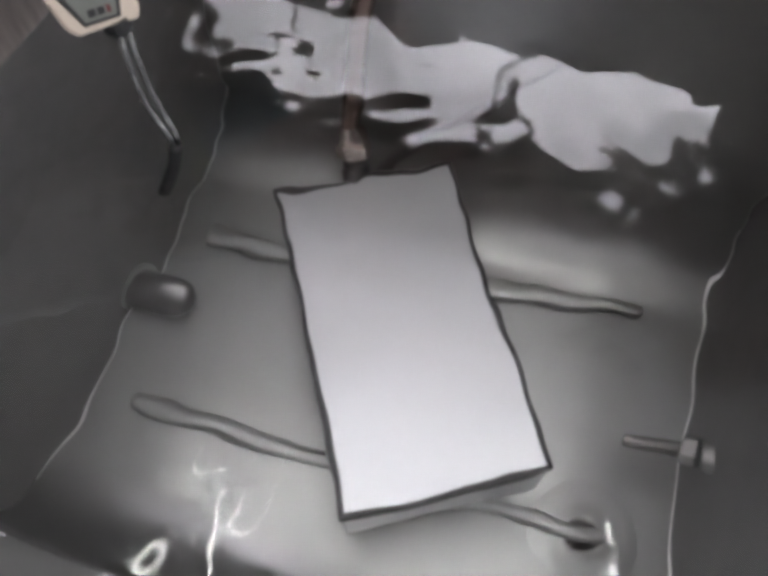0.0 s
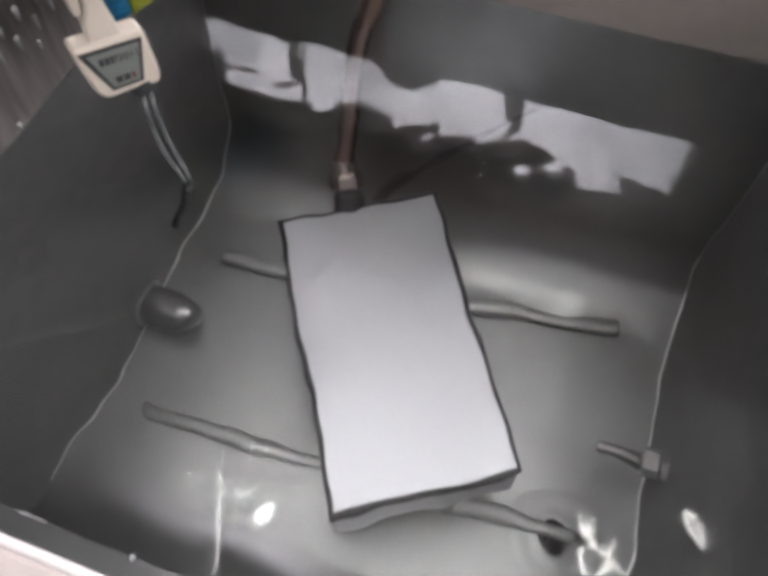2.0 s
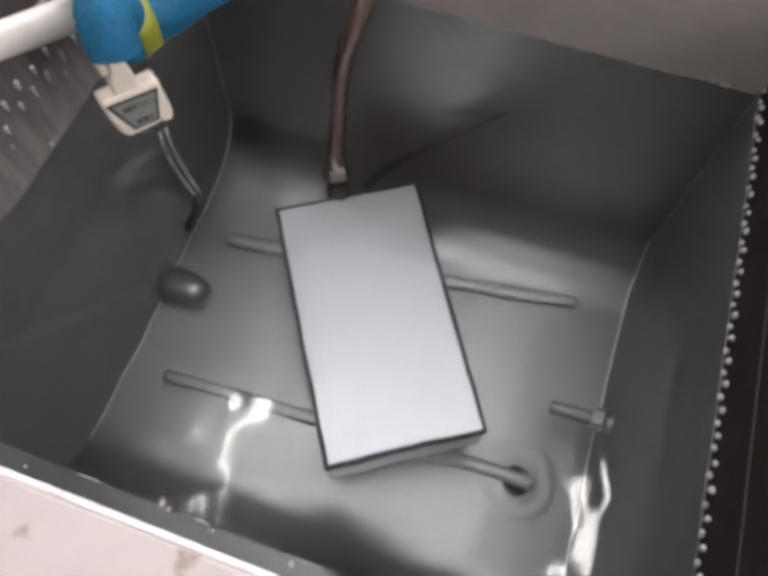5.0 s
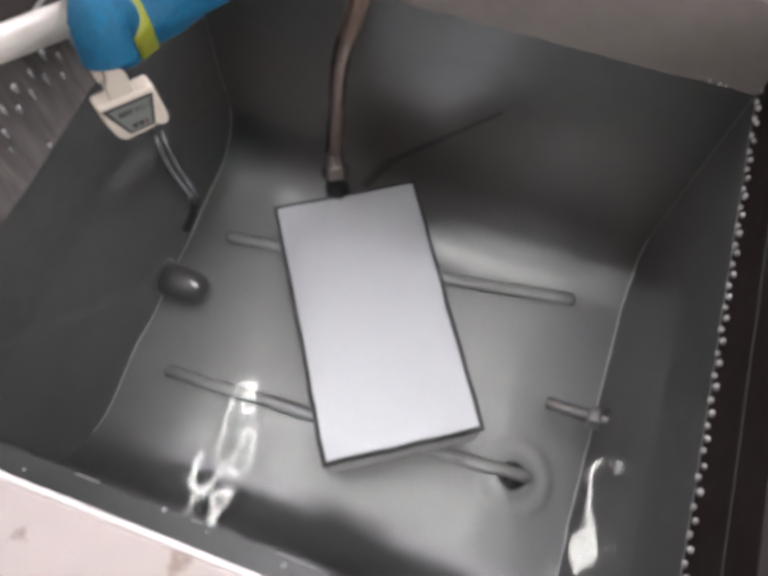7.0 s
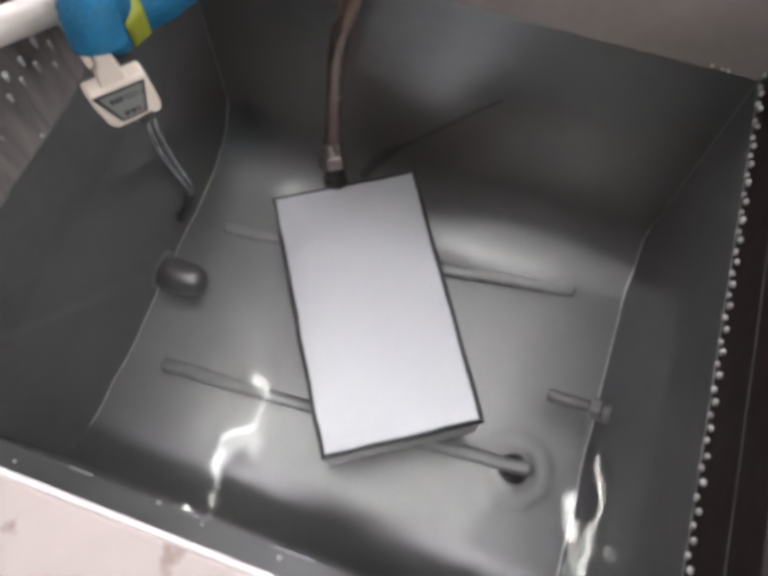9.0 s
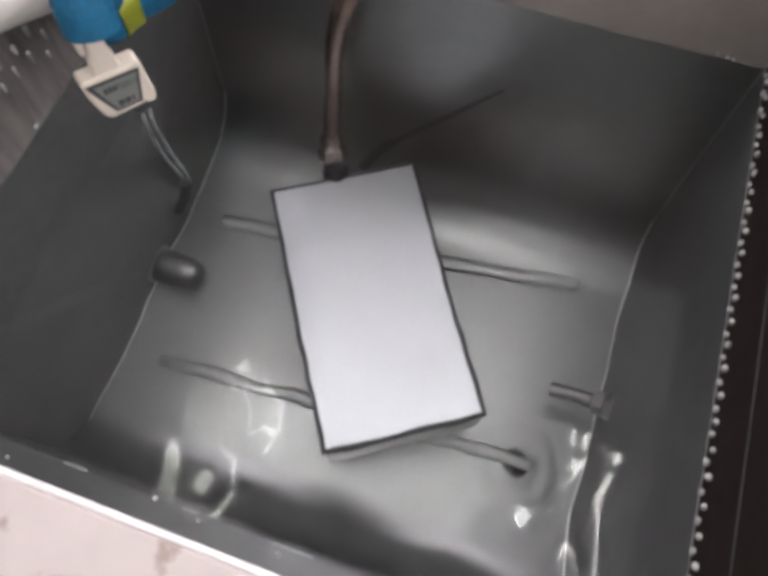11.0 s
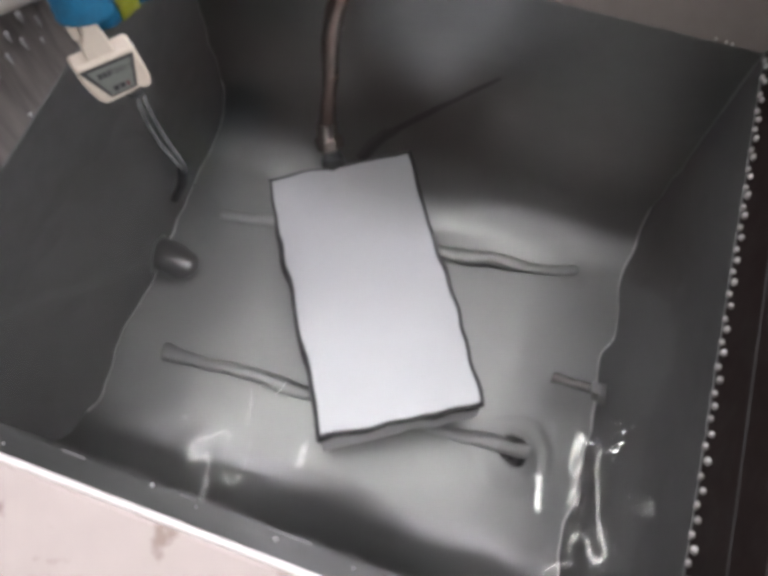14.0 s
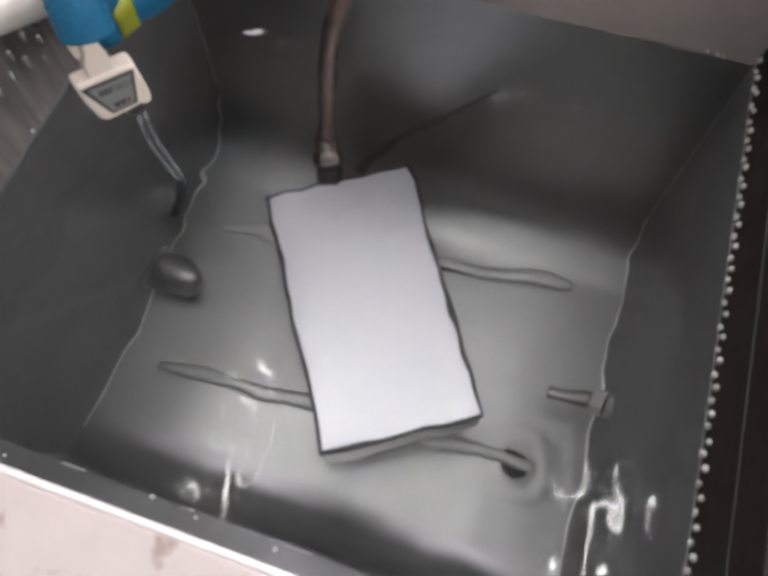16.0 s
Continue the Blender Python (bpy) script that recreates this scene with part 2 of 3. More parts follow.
def ceiling_lamp(x, y0, y1):
    lamp = thing("ceiling_lamp", "white fluorescent ceiling lamp with a lit tube", "lamp", (x, (y0 + y1) / 2, RZ1), "ceiling lamps")
    h = (y1 - y0) / 2
    part("housing", box_bm(-0.05, 0.05, -h - 0.03, h + 0.03, -0.04, 0, 0.006), PLASTER, lamp)
    part("tube", turned([(0.012, -h), (0.016, -h + 0.004), (0.016, h - 0.004), (0.012, h)], pose(0, 0, -0.060, 90), 16), TUBEGLOW, lamp)
    for s in (-1, 1):
        part("socket", box_bm(-0.018, 0.018, s * (h + 0.012) - 0.010, s * (h + 0.012) + 0.010, -0.08, -0.038, 0.004), PLASTER, lamp)


ceiling_lamp(-0.70, -0.60, 0.40)
ceiling_lamp(0.76, -0.40, 0.60)

bench = thing("workbench", "dark wooden workbench under the tank", "bench", (0, 0, -0.30))
part("top", box_bm(-0.9, 0.9, -0.5, 0.7, -0.05, 0, 0.004), WOOD, bench)
for x in (-0.84, 0.84):
    for y in (-0.44, 0.64):
        part("leg", box_bm(x - 0.03, x + 0.03, y - 0.03, y + 0.03, -0.90, -0.05, 0.003), WOOD, bench)

# ---- the tank ----
tank = thing("steel_tank", "brushed stainless steel tank full of clear water", "tank", kind="structure")
DX, DY, DR = 0.1258, -0.0524, 0.0092      # drain


def tank_profile(n=18):
    rows = [(YLIP, ZT), (YF - 0.0008, 0.004), (YF - 0.0006, 0.002), (YF, ZF + RADF + 0.001), (YF, ZF + RADF)]
    rows += [(YF + RADF - RADF * math.cos(a), ZF + RADF - RADF * math.sin(a)) for a in (math.pi / 2 * k / n for k in range(1, n + 1))]
    back = [(YB - RADB + RADB * math.sin(a), ZF + RADB - RADB * math.cos(a)) for a in (math.pi / 2 * k / n for k in range(n + 1))]
    return rows, back + [(YB + (YBT - YB) * k / 8, ZF + RADB - (ZF + RADB) * k / 8) for k in range(1, 9)] + [(YBT + 0.001, ZT)]


front_rows, back_rows = tank_profile()
# one bent sheet: front wall, floor with the drain hole through it, back wall
bm = bmesh.new()
y0, y1 = front_rows[-1][0] + 0.002, back_rows[0][0] - 0.002


def strip(rows):
    g = [[bm.verts.new((x, y, z)) for x in (xl(y) - 0.001, XR + 0.001)] for y, z in rows]
    for a, b in zip(g, g[1:]):
        bm.faces.new((a[0], a[1], b[1], b[0]))
    return g


near = strip(front_rows + [(y0, ZF)])[-1]
far = strip([(y1, ZF)] + back_rows)[0]
outer = [near[0], near[1], far[1], far[0]]
inner = [bm.verts.new((DX + DR * math.cos(a), DY + DR * math.sin(a), ZF)) for a in (2 * math.pi * k / 40 for k in range(40))]
ed = [bm.edges.get((near[0], near[1])), bm.edges.get((far[0], far[1])), bm.edges.new((near[1], far[1])), bm.edges.new((far[0], near[0]))]
ed += [bm.edges.new((inner[i], inner[(i + 1) % 40])) for i in range(40)]
bmesh.ops.triangle_fill(bm, use_beauty=True, use_dissolve=False, edges=ed)
part("bent_sheet", bm, STEEL, tank, smooth=True)
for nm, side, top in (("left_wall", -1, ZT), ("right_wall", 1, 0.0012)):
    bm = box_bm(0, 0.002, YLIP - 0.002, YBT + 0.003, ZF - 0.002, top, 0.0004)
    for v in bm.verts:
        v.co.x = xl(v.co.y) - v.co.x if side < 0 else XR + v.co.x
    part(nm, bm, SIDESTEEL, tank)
    seam = [(xl(y) if side < 0 else XR, y, z) for y, z in front_rows[17:] + back_rows[:-1]]
    bend = len(front_rows[17:]) + 17
    part("weld_seam", tube_bm([(x - side * 0.0002, y, z) for x, y, z in seam[:bend]], 0.0008, 6, 1), SEAM, tank, "thin pale weld line")
    part("corner_weld", tube_bm([(x - side * 0.0001, y - 0.0001, z) for x, y, z in seam[bend - 1:]], 0.0007, 6, 1), ROD, tank, "fine weld line up the corner")
# dark tapering streaks on the underwater walls: soft shade painted as thin strips


def streak(p, q, w0, w1, out, label, material, lift=0.0):
    """A thin tapering strip of painted shade from p to q on a wall; out points off the wall."""
    p, q, out = Vector(p), Vector(q), Vector(out)
    side = (q - p).normalized().cross(out)
    bm = bmesh.new()
    rows = []
    for k in range(13):
        t = k / 12
        w = (w0 + (w1 - w0) * t) * (0.35 + 0.65 * math.sin(math.pi * min(1, 0.12 + t * 0.8)) ** 0.5) * (1 + 0.12 * noise.noise(Vector((t * 7, 0, 0))))
        c = p + (q - p) * t
        dip = ZF + RADB - c.z
        if abs(out.y) > 0.5 and dip > 0:      # follow the bend into the floor
            c.y = YB - RADB + math.sqrt(max(0, RADB ** 2 - dip ** 2))
            out = Vector((0, YB - RADB - c.y, dip)).normalized()
        rows.append([bm.verts.new(c + side * (w * s * 0.5) + out * h) for s, h in ((-1, lift + 0.00015), (-0.6, lift + 0.0004), (0.6, lift + 0.0004), (1, lift + 0.00015))])
    for a, b in zip(rows, rows[1:]):
        for k in range(3):
            bm.faces.new((a[k], a[k + 1], b[k + 1], b[k]))
    return part("streak", bm, material, tank, label, smooth=True)


streak((xl(-0.018), -0.018, -0.222), (xl(-0.118), -0.118, -0.046), 0.0085, 0.0085, (1, 0, 0), "soft dark streak of painted shade on the side wall", SHADE)
for w, material, lift in ((1.0, SHADEEDGE, 0.0), (0.5, SHADE, 0.0005)):
    streak((-0.0440, YB, -0.242), (0.0450, YB + 0.0030, -0.094), 0.0150 * w, 0.0075 * w, (0, -1, 0.02), "soft dark streak of painted shade on the back wall", material, lift)
# drain: dished ring and pipe below the hole
part("drain_ring", turned([(DR, 0.0003), (DR + 0.0008, 0.0012), (DR + 0.0022, 0.0013), (DR + 0.0048, 0.0004), (DR + 0.0090, 0.0005), (DR + 0.0125, 0.0007), (DR + 0.0150, 0.0006), (DR + 0.0185, 0.0001)], pose(DX, DY, ZF), 48, False), STEEL, tank, "round dished drain surround", smooth=True)
part("drain_pipe", turned([(DR, 0.0006), (DR, -0.03), (0.001, -0.031)], pose(DX, DY, ZF), 40, False), DARKSTEEL, tank, smooth=True)
# dry upper band of the walls, above the water
part("upper_band", box_bm(xl(YBT) + 0.001, XR - 0.001, YBT - 0.0012, YBT - 0.0004, 0.0012, ZT - 0.0002), DULL, tank, "dry dull upper band of the back wall")
bm = box_bm(0.0002, 0.0009, YF + 0.001, YBT - 0.0015, 0.0012, ZT - 0.0002)
for v in bm.verts:
    v.co.x += xl(v.co.y)
part("upper_band", bm, WET, tank, "wet streaked upper band of the side wall")
# dark strip puts the right wall's dark reflection above the water into colour
part("dark_wall_top", box_bm(XR + 0.0001, XR + 0.0035, YF + 0.001, YBT - 0.001, 0.0014, ZT + 0.0008, 0.0002, 1), CASING, tank, "dark brown strip standing for the shaded top of the side wall")
part("strip_rib", tube_bm([(XR, YF + 0.004, 0.0335), (XR, 0, 0.0338), (XR, YBT - 0.003, 0.0342)], 0.0004, 8, 6), RIB, tank, "thin worn rib along the dark strip", smooth=True)
# short pale scale marks along the front waterline
for x, w in ((-0.062, 0.010), (-0.012, 0.006), (0.024, 0.016), (0.071, 0.009)):
    part("scale_mark", box_bm(x, x + w, YF - 0.0011, YF - 0.0004, 0.0040, 0.0045, 0.00015, 1), SCALE, tank, "pale scale mark")
# casing round the tank, and the front lip
for nm, b in (("casing_side", (XL - 0.06, XL - 0.0070, YLIP - 0.24, YB + BEDGE)), ("casing_side", (XR + 0.0036, XR + 0.16, YLIP - 0.24, YB + BEDGE)),
              ("casing_back", (XL - 0.0068, XR + 0.0034, YBT + 0.0032, YB + BEDGE)), ("casing_front", (XL - 0.0068, XR + 0.0034, YLIP - 0.24, YLIP - 0.004))):
    part(nm, box_bm(*b, -0.30, ZT - 0.004, 0.002), CASING, tank)
part("casing_base", box_bm(XL, XR, YF, YB, -0.30, ZF - 0.035, 0.001), CASING, tank)
part("front_lip", box_bm(XL - 0.12, XR + 0.12, YLIP - 0.26, YLIP - 0.0022, ZT - 0.002, ZT + 0.004, 0.0012, 2), LIP, tank, "pale stained front lip", smooth=False)
# white base colour carries the highlight along the rounded lip edge
part("lip_edge", tube_bm([(XL - 0.118, YLIP - 0.0012, ZT + 0.0024), (0, YLIP - 0.0012, ZT + 0.0024), (XR + 0.118, YLIP - 0.0012, ZT + 0.0024)], 0.0014, 14, 4), EDGE, tank, "rounded lip edge with its highlight painted white", smooth=True)

# ---- the submerged box ----
BYAW, BL, BZ, BZ0 = 32.4, 0.178, -0.1752, -0.222
bx = thing("transducer_box", "sealed satin steel box lying under water on two rods", "metal box", (0.004, 0.0052, BZ0))
bx.rotation_euler = (0, 0, radians(BYAW))
hb = BZ - BZ0
part("body", box_bm(-0.0495, 0.0495, -BL / 2 + 0.0005, BL / 2 - 0.0005, 0, hb - 0.004, 0.0012, 2), BOXSTEEL, bx)
part("edge_band", box_bm(-0.0506, 0.0506, -BL / 2 - 0.0006, BL / 2 + 0.0006, hb - 0.0045, hb - 0.0006, 0.0010, 2), GASKET, bx, "dark sealing edge round the lid")
part("top_plate", box_bm(-0.0478, 0.0478, -BL / 2 + 0.0022, BL / 2 - 0.0022, hb - 0.002, hb, 0.0004, 2), BOXSTEEL, bx, "smooth pale satin steel lid")
inv = (Matrix.Translation(bx.location) @ Euler(bx.rotation_euler).to_matrix().to_4x4()).inverted()
for fx, fy in ((-0.045, 0.0582), (-0.012, 0.0633), (0.058, -0.0555), (0.020, -0.0577)):
    f = inv @ Vector((fx, fy, ZF + 0.0052))
    part("foot", turned([(0.006, 0), (0.0065, 0.001), (0.0065, -f.z)], Matrix.Translation((f.x, f.y, f.z)), 18), DARKSTEEL, bx, "short dark steel foot")
# gland, nut and hose at the back
gl = Vector((-0.0045, BL / 2 - 0.001, hb - 0.009))
g2 = Vector((-0.0030, BL / 2 + 0.021, hb + 0.010))
gland = part("gland", turned([(0.0088, 0), (0.0088, 0.012), (0.0076, 0.013), (0.0076, 0.022)], along(gl, g2), 20), BLACKRUB, bx, "dark round cable gland")
nutp = gl + (g2 - gl) * 0.60
part("nut", turned([(0.0088, 0), (0.0099, 0.0012), (0.0099, 0.0085), (0.0084, 0.010)], along(nutp, g2), 6), BRIGHTSTEEL, gland, "bright hexagonal nut")
part("collar", turned([(0.0074, 0), (0.0074, 0.0085), (0.0068, 0.0095)], along(nutp + (g2 - gl).normalized() * 0.010, g2 + (g2 - gl)), 20), BRIGHTSTEEL, bx, smooth=False)
nd = (g2 - gl).normalized()
hose_pts = [nutp + nd * 0.017] + [inv @ Vector(p) for p in HOSE_PATH]
part("hose", tube_bm(hose_pts, 0.0056, 18, 22, 0.006), HOSE, bx, "brown braided metal hose", smooth=True)

# ---- rods on the tank floor ----
for p, q in (((-0.1315, 0.0452), (0.1345, 0.0845)), ((-0.1285, -0.0660), (0.137, -0.0505))):
    rod = thing("support_rod", "dull steel rod lying on the tank floor", "rod", (p[0], p[1], ZF + 0.0004), "rods under the box")
    d = Vector((q[0] - p[0], q[1] - p[1], 0))
    rod.rotation_euler = (0, 0, math.atan2(d.y, d.x))
    ends = [(0.0012, 0), (0.0032, 0.0008), (0.0044, 0.0024), (0.0047, 0.0048)]
    prof = ends + [(r, d.length - z) for r, z in reversed(ends)]
    part("bar", turned(prof, pose(0, 0, 0.0028, 0, 90, 0) @ Matrix.Diagonal((0.58, 1, 1, 1)), 20), ROD, rod, smooth=True)

# ---- fittings in the side walls ----
sen = thing("level_sensor", "dark rounded sensor head in the side wall", "sensor", (xl(-0.005), -0.0050, ZF + 0.0160))
head = part("head", turned([(0.0126, 0), (0.0130, 0.012), (0.0128, 0.020), (0.0116, 0.0270), (0.0092, 0.0318), (0.0055, 0.0348), (0.0015, 0.0358)], pose(0, 0, 0, 0, 90, 0), 32), DARKSTEEL, sen, smooth=True)
part("flange", turned([(0.0148, 0), (0.0148, 0.0016), (0.0142, 0.0022), (0.0126, 0.0022)], pose(0, 0, 0, 0, 90, 0), 32), STEEL, head, "thin round steel flange")

stud = thing("threaded_stud", "threaded steel stud with a nut in the side wall", "bolt", (XR, -0.0052, -0.2128))
tip = Vector((0.1315 - XR, 0.002, -0.0125))
ax = along((0, 0, 0), tip)
prof = []
n = 26
for k in range(n * 2):
    prof.append((0.0046 if k % 2 else 0.0044, tip.length * k / (n * 2)))
prof += [(0.0036, tip.length)]
part("stud", turned(prof, ax, 18), STUD, stud)
part("nut", turned([(0.0070, 0.0030), (0.0080, 0.0040), (0.0080, 0.0100), (0.0070, 0.0110)], ax, 6), DARKSTEEL, stud)
part("washer", turned([(0.0086, -0.002), (0.0086, 0.0018), (0.0080, 0.0024)], ax, 28), DARKSTEEL, stud)

# ---- pipe, cloth, tie and plug over the corner ----
PA, PD = Vector((-0.1545, -0.0070, 0.0622)), Vector((0.65, 0.76, 0)).normalized()
PN = Vector((0.76, -0.65, 0)).normalized()
pipe = thing("plastic_pipe", "white plastic pipe laid across the tank corner", "pipe", PA)
part("pipe_body", turned([(0.0070, -0.30), (0.0070, 0.100), (0.0055, 0.100), (0.0055, 0.07)], along((0, 0, 0), PD), 32, False), PIPE, pipe, smooth=True)


def swath(stations, grow=0.0, seg=64, rough=0.16):
    """A loose wrap round the pipe: rows of (distance along it, sideways reach, sideways half-width, half-height)."""
    bm = bmesh.new()
    rings = []
    for s0, reach, w, h in stations:
        c = PD * s0 + PN * (reach - w) + Vector((0, 0, -0.002))
        ring = []
        for k in range(seg):
            a = 2 * math.pi * k / seg
            v = Vector((math.cos(a) * 1.5, math.sin(a) * 1.5, s0 * 40))
            f = 1 + rough * noise.noise(v) + 0.05 * noise.noise(v * 4)
            ring.append(bm.verts.new(c + PN * ((w + grow) * f * math.cos(a)) + Vector((0, 0, (h + grow) * f * math.sin(a)))))
        rings.append(ring)
    for a, b in zip(rings, rings[1:]):
        for k in range(seg):
            bm.faces.new((a[k], a[(k + 1) % seg], b[(k + 1) % seg], b[k]))
    return bm


def reach_at(s0):
    xs, ys = (0.026, 0.034, 0.046, 0.052, 0.060, 0.090, 0.104), (0.017, 0.023, 0.031, 0.0265, 0.0220, 0.0165, 0.013)
    return float(np.interp(s0, xs, ys))


rows = [(0.040, 0.008, 0.0078, 0.0078), (0.0335, 0.016, 0.015, 0.014)]
for k in range(27):
    s0 = 0.034 + k * 0.00265
    r = reach_at(s0)
    rows.append((s0, r, 0.5 * (r + 0.014), 0.0165 - 0.05 * max(0, s0 - 0.06)))
rows.append((0.1035, 0.0078, 0.0078, 0.0078))
cloth = thing("blue_cloth", "blue textured wiping cloth wrapped round the pipe", "cloth", PA)
part("wrap", swath(rows), CLOTH, cloth, smooth=True)
tie = thing("cable_tie", "yellow-green tie strap round the blue cloth", "strap", PA)
trow = [(s0, reach_at(s0), 0.5 * (reach_at(s0) + 0.014), 0.0165 - 0.05 * max(0, s0 - 0.06)) for s0 in (0.0505, 0.0535, 0.0565, 0.0595)]
part("band", swath(trow, 0.0014), TIE, tie, smooth=True).modifiers.new("thickness", "SOLIDIFY").thickness = 0.0012

ex = Vector((0.605, 0.795, -0.050)).normalized()
up = Vector((-0.16, -0.14, 0.98))
up = (up - ex * up.dot(ex)).normalized()
nz = ex.cross(up)
PLUGM = Matrix.Translation((-0.0898, -0.0132, 0.0518)) @ Matrix((ex, up, nz)).transposed().to_4x4()
plug = thing("sensor_plug", "cream plastic plug with a grey printed label", "plug")
plug.matrix_basis = PLUGM


def prism(outline, z0, z1, bevel=0.0):
    bm = bmesh.new()
    f = bm.faces.new([bm.verts.new((x, y, z0)) for x, y in outline])
    r = bmesh.ops.extrude_face_region(bm, geom=[f])
    bmesh.ops.translate(bm, verts=[v for v in r["geom"] if isinstance(v, bmesh.types.BMVert)], vec=(0, 0, z1 - z0))
    if bevel:
        bmesh.ops.bevel(bm, geom=bm.edges[:], offset=bevel, segments=3, affect="EDGES", profile=0.5)
    return bm


U = 0.001
part("shell", prism([(x * U, y * U) for x, y in ((-13.4, 10.8), (10.3, 10.7), (10.9, 4.0), (12.1, -6.9), (11.0, -10.9), (0.8, -10.4), (-8.2, -10.8), (-11.0, -7.6), (-13.2, 2.2), (-13.8, 9.6))], -0.009, 0, 0.0014), CREAM, plug)
part("neck", prism([(x * U, y * U) for x, y in ((-7.4, 10.0), (3.6, 10.0), (3.0, 15.0), (1.6, 21.0), (-0.2, 35.0), (-5.0, 35.0), (-5.0, 22.0), (-7.0, 17.0))], -0.0078, -0.0012, 0.0011), CREAM, plug)
part("rib", prism([(x * U, y * U) for x, y in ((-8.3, 19.0), (-5.8, 19.5), (-4.9, 29.5), (-8.0, 30.0), (-9.0, 25.0))], -0.0085, -0.003, 0.0009), CREAM, plug)
part("label_border", prism([(x * U, y * U) for x, y in ((-12.7, 8.8), (9.0, 8.5), (5.5, -7.6), (-5.6, -7.6))], 0.0001, 0.0004), INK, plug, "black label outline")
plate = part("label_plate", prism([(x * U, y * U) for x, y in ((-10.2, 7.5), (7.5, 7.2), (4.5, -6.4), (-4.9, -6.4))], 0.0003, 0.0006), LABEL, plug, "grey printed label")
for x0, x1 in ((-7.0, -5.5), (-5.1, -3.6), (-3.2, -2.0), (-1.6, -0.9)):
    low = 3.6 if x1 > -1 else 2.7
    part("print_bar", prism([(x0 * U, 5.4 * U), (x1 * U, 5.4 * U), (x1 * U, low * U), (x0 * U, low * U)], 0.0007, 0.0008), INK, plate)
for x0, x1, ink in ((-3.6, -1.2, INK), (-0.7, 1.4, INK), (2.0, 3.3, REDINK)):
    part("print_bar", prism([(x0 * U, -2.6 * U), (x1 * U, -2.6 * U), (x1 * U, -5.0 * U), (x0 * U, -5.0 * U)], 0.0007, 0.0008), ink, plate)
tx = bpy.data.curves.new("printed_number", "FONT")
tx.body, tx.size, tx.extrude = "2011", 0.0038, 0.00005
tx.materials.append(INK)
txo = new("printed_number", tx)
txo.parent = plate
txo.location = (-0.0006, 0.0027, 0.0008)
part("strain_relief", turned([(0.0056, 0), (0.0050, 0.004), (0.0030, 0.007)], along((0.004, -0.0092, -0.0045), (0.007, -0.026, -0.0045)), 16), BLACKRUB, plug)
# the cloth's loose corner droops over the plug's neck and ends in an open hem
fold, hem = (PLUGM @ Vector(p) - PA for p in ((0.0015, 0.0410, -0.0080), (-0.0008, 0.0275, -0.0028)))
part("tail", tube_bm([PD * 0.048 + PN * 0.010, PD * 0.045 + PN * 0.030 + Vector((0, 0, 0.018)), fold, hem], 0.0100, 24, 10, 0.03), CLOTH, cloth, "drooping corner of the cloth", smooth=True)
pinv = PLUGM.inverted()
w0 = PLUGM @ Vector((0.0062, -0.0150, -0.0045))
for k in (-1, 1):
    o = Vector((0.0007, 0.0009, 0)) * k
    pts = [w0 + o, Vector((-0.0860, -0.0118, 0.034)) + o * 1.3, Vector((-0.0856, -0.0124, 0.020)) + o * 1.5, Vector((-0.0832, -0.0134, 0.0095)) + o * 1.4,
           Vector((-0.0788, -0.0149, 0.0)) + o, Vector((-0.0785, -0.0156, -0.008)) + o * 0.6]
    part("wire", tube_bm([pinv @ p for p in pts], 0.0009, 10, 8), WIRE, plug, "clear grey wire", smooth=True)
part("probe", tube_bm([pinv @ Vector(p) for p in ((-0.0786, -0.0156, -0.006), (-0.0822, -0.0166, -0.024), (-0.0868, -0.0176, -0.038), (-0.0900, -0.0185, -0.048))], 0.0026, 14, 6), PROBE, plug, "dark grey sheathed probe under water", smooth=True)


# ---- water drops and glint beads ----
def bead(name, label, at, r, tall, group):
    ob = turned([(r * 0.45, -tall * 0.9), (r * 0.85, -tall * 0.45), (r, 0), (r * 0.85, r * 0.55), (r * 0.45, r * 0.9)], Matrix(), 10)
    o = part(name, ob, DROP if "bead" in label else DROPGREY, None, smooth=True)
    o.location = at
    return tagged(o, label, "water drop", group)


rnd = random.Random(5)
y = YF + 0.004
while y < YBT - 0.006:
    # pairs of pale beads stand in for waterline glints: a dull inner one and a bright outer one
    for dy, z, r in ((0, 0.0048, 0.00115), (0.0045, 0.0078, 0.00125)):
        b = bead("glint_or_drop_bead", "small pale bead standing for a glint at the waterline", (XR - 0.0006, y + dy + 0.0007 * rnd.random(), z + 0.0010 * (rnd.random() - 0.5)), r + 0.0004 * rnd.random(), 0.0012 + 0.0012 * rnd.random(), "beads along the waterline")
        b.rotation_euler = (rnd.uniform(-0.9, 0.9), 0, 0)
    y += 0.0104 + 0.0010 * rnd.random()
y = -0.0830
while y < 0.125:
    for dy, z, r, tall in ((0, 0.0410, 0.0015, 0.0055), (0.0062, 0.0325, 0.0012, 0.0060), (0.0030, 0.0230, 0.0008, 0.0035)):
        if r > 0.001 or rnd.random() < 0.4:
            p = y + dy + 0.002 * (rnd.random() - 0.5)
            bead("water_drop", "water drop hanging on the wet tank wall", (xl(p) + 0.0013, p, z + 0.002 * (rnd.random() - 0.5)), r * rnd.uniform(0.8, 1.15), tall * rnd.uniform(0.7, 1.2), "drops on the side wall")
    y += 0.0112 + 0.001 * rnd.random()
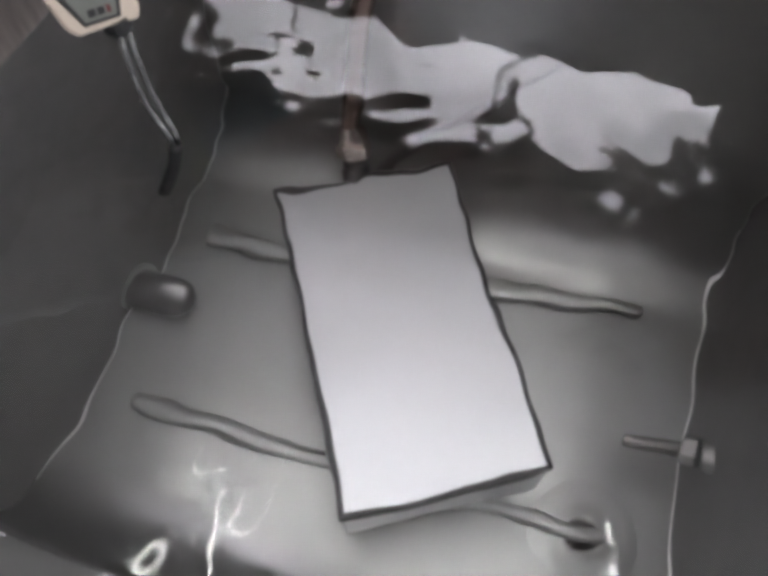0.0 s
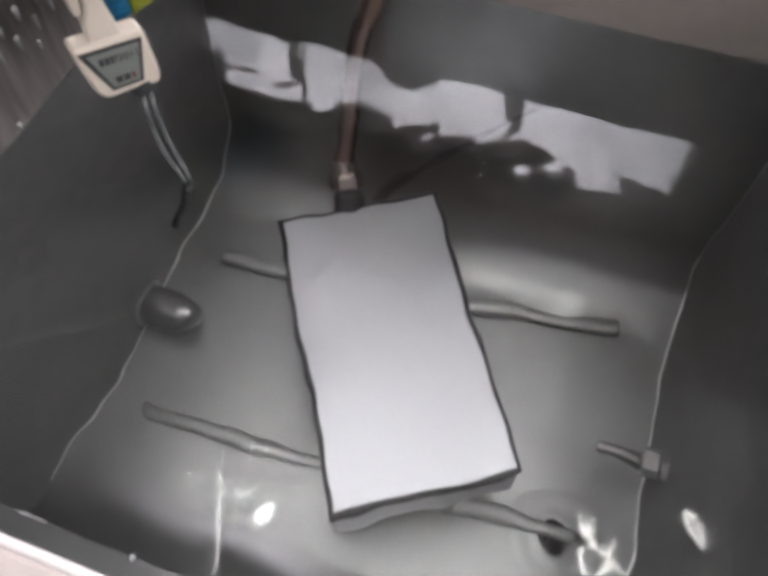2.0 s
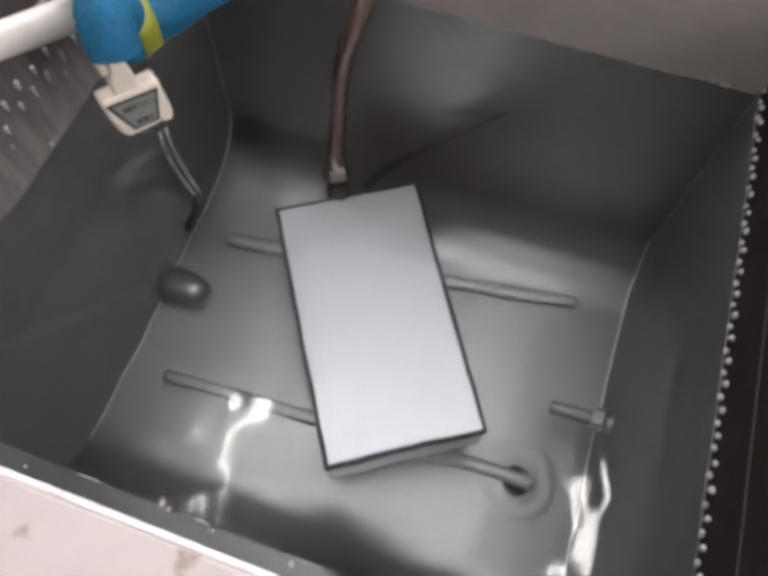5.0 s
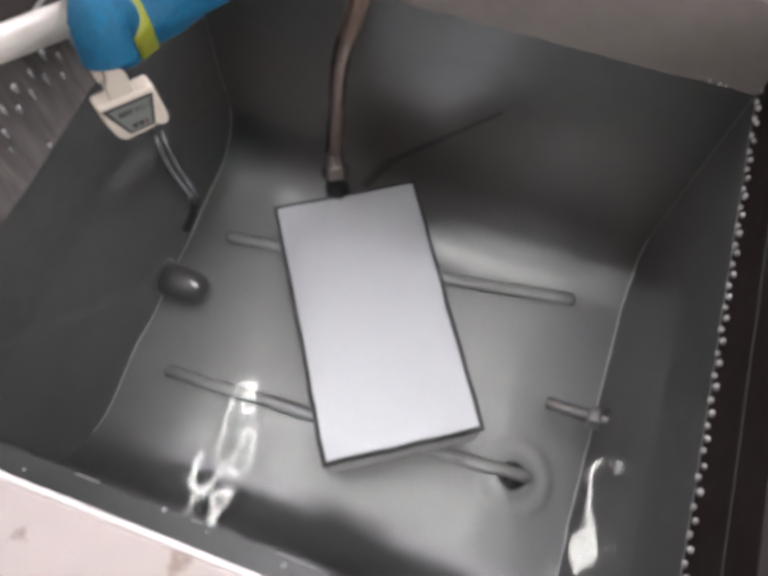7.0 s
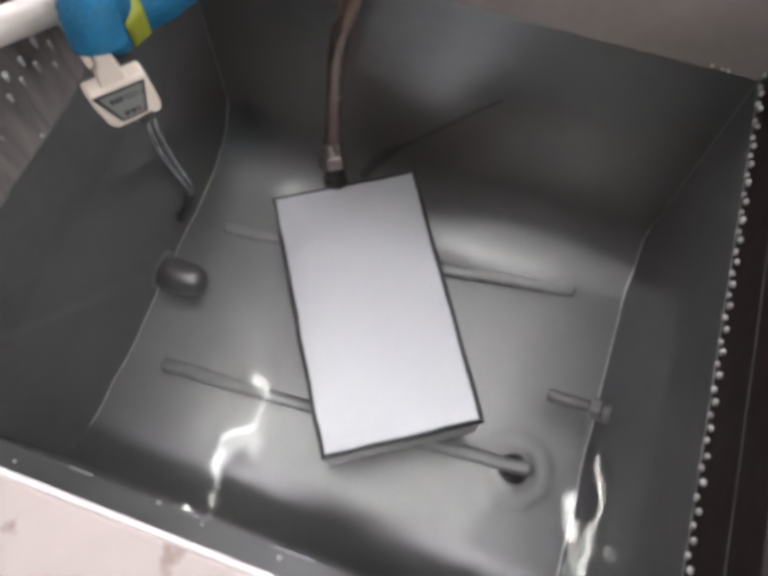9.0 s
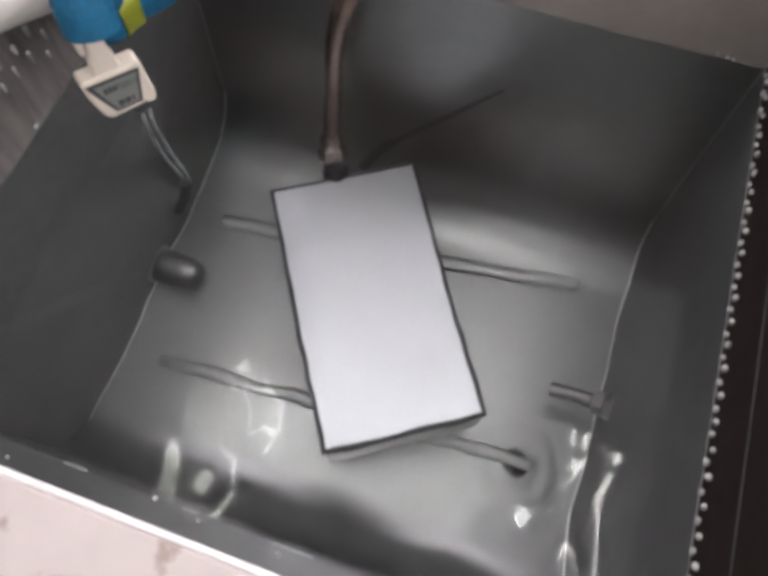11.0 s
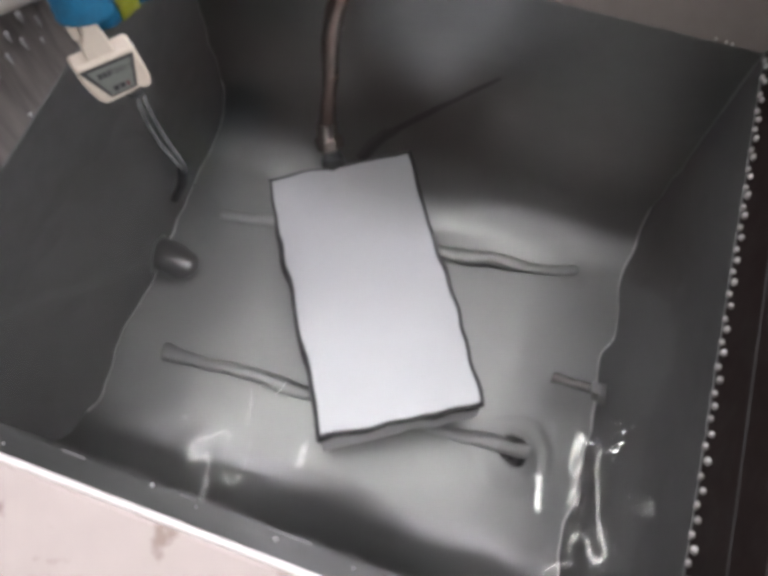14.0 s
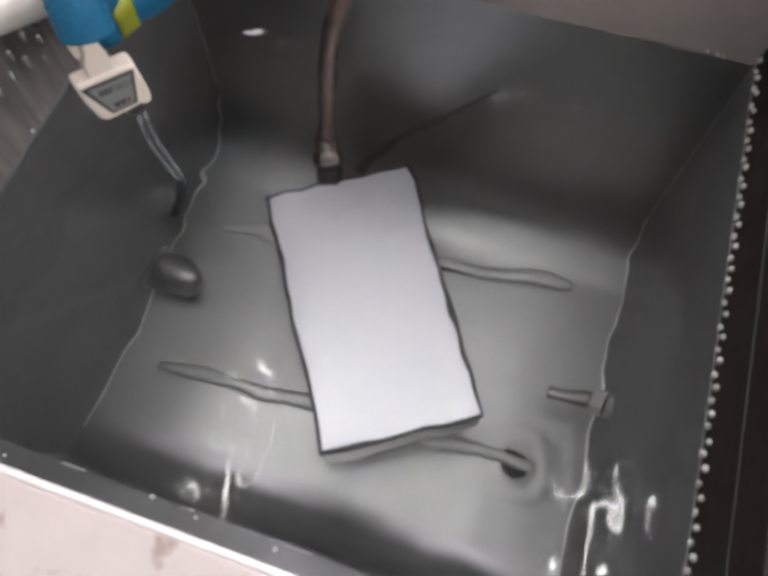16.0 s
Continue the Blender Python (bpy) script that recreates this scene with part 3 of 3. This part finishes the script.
bead("water_drop", "water drop hanging on the wet tank wall", (xl(-0.0155) + 0.0014, -0.0155, 0.0040), 0.0012, 0.002, "drops on the side wall")
# three more pale beads for glints along the back waterline
for x, z in ((0.1495, 0.0030), (0.1525, 0.0026), (0.1440, 0.0034)):
    bead("glint_or_drop_bead", "small pale bead standing for a glint at the waterline", (x, YBT - 0.0016, z), 0.0010, 0.0010, "beads on the back wall")
for x in (-0.062, -0.020, 0.001, 0.031, 0.058):
    dz = 0.012 + 0.030 * rnd.random()
    bead("glint_or_drop_bead", "small water drop on the front wall", (x, YF - 0.0071 * dz / 0.051 + 0.0010, dz), 0.0006 + 0.0005 * rnd.random(), 0.0011, "drops on the front wall")


# ---- the water ----
def water_surface():
    rw = random.Random(11)
    waves = []
    for k in range(26):
        lam = 0.011 + 0.034 * rw.random() ** 1.5
        a = rw.uniform(0, 2 * math.pi)
        waves.append((2 * math.pi / lam * math.cos(a), 2 * math.pi / lam * math.sin(a), rw.uniform(0, 6.283), lam))
    nx, ny, mg = 340, 470, 0.018
    xs = np.linspace(xl(YBT) - mg, XR + mg, nx)
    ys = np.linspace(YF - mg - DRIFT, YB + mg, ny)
    gx, gy = np.meshgrid(xs, ys)
    h = np.zeros_like(gx)
    for kx, ky, ph, lam in waves:
        h += SLOPE * lam / 6.283 * math.sqrt(2 / len(waves)) * np.sin(kx * gx + ky * gy + ph)
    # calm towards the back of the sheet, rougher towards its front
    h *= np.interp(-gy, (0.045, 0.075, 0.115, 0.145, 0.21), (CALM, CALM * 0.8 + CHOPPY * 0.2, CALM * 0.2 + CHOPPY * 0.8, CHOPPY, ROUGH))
    verts = np.stack([gx.ravel(), gy.ravel(), h.ravel()], 1)
    idx = np.arange(nx * ny).reshape(ny, nx)
    faces = np.stack([idx[:-1, :-1].ravel(), idx[:-1, 1:].ravel(), idx[1:, 1:].ravel(), idx[1:, :-1].ravel()], 1)
    me = bpy.data.meshes.new("water")
    me.from_pydata(verts.tolist(), [], faces.tolist())
    me.materials.append(WATER)
    me.polygons.foreach_set("use_smooth", [True] * len(me.polygons))
    ob = new("water", me)
    return tagged(ob, "clear rippling water surface filling the steel tank", "water", kind="structure")


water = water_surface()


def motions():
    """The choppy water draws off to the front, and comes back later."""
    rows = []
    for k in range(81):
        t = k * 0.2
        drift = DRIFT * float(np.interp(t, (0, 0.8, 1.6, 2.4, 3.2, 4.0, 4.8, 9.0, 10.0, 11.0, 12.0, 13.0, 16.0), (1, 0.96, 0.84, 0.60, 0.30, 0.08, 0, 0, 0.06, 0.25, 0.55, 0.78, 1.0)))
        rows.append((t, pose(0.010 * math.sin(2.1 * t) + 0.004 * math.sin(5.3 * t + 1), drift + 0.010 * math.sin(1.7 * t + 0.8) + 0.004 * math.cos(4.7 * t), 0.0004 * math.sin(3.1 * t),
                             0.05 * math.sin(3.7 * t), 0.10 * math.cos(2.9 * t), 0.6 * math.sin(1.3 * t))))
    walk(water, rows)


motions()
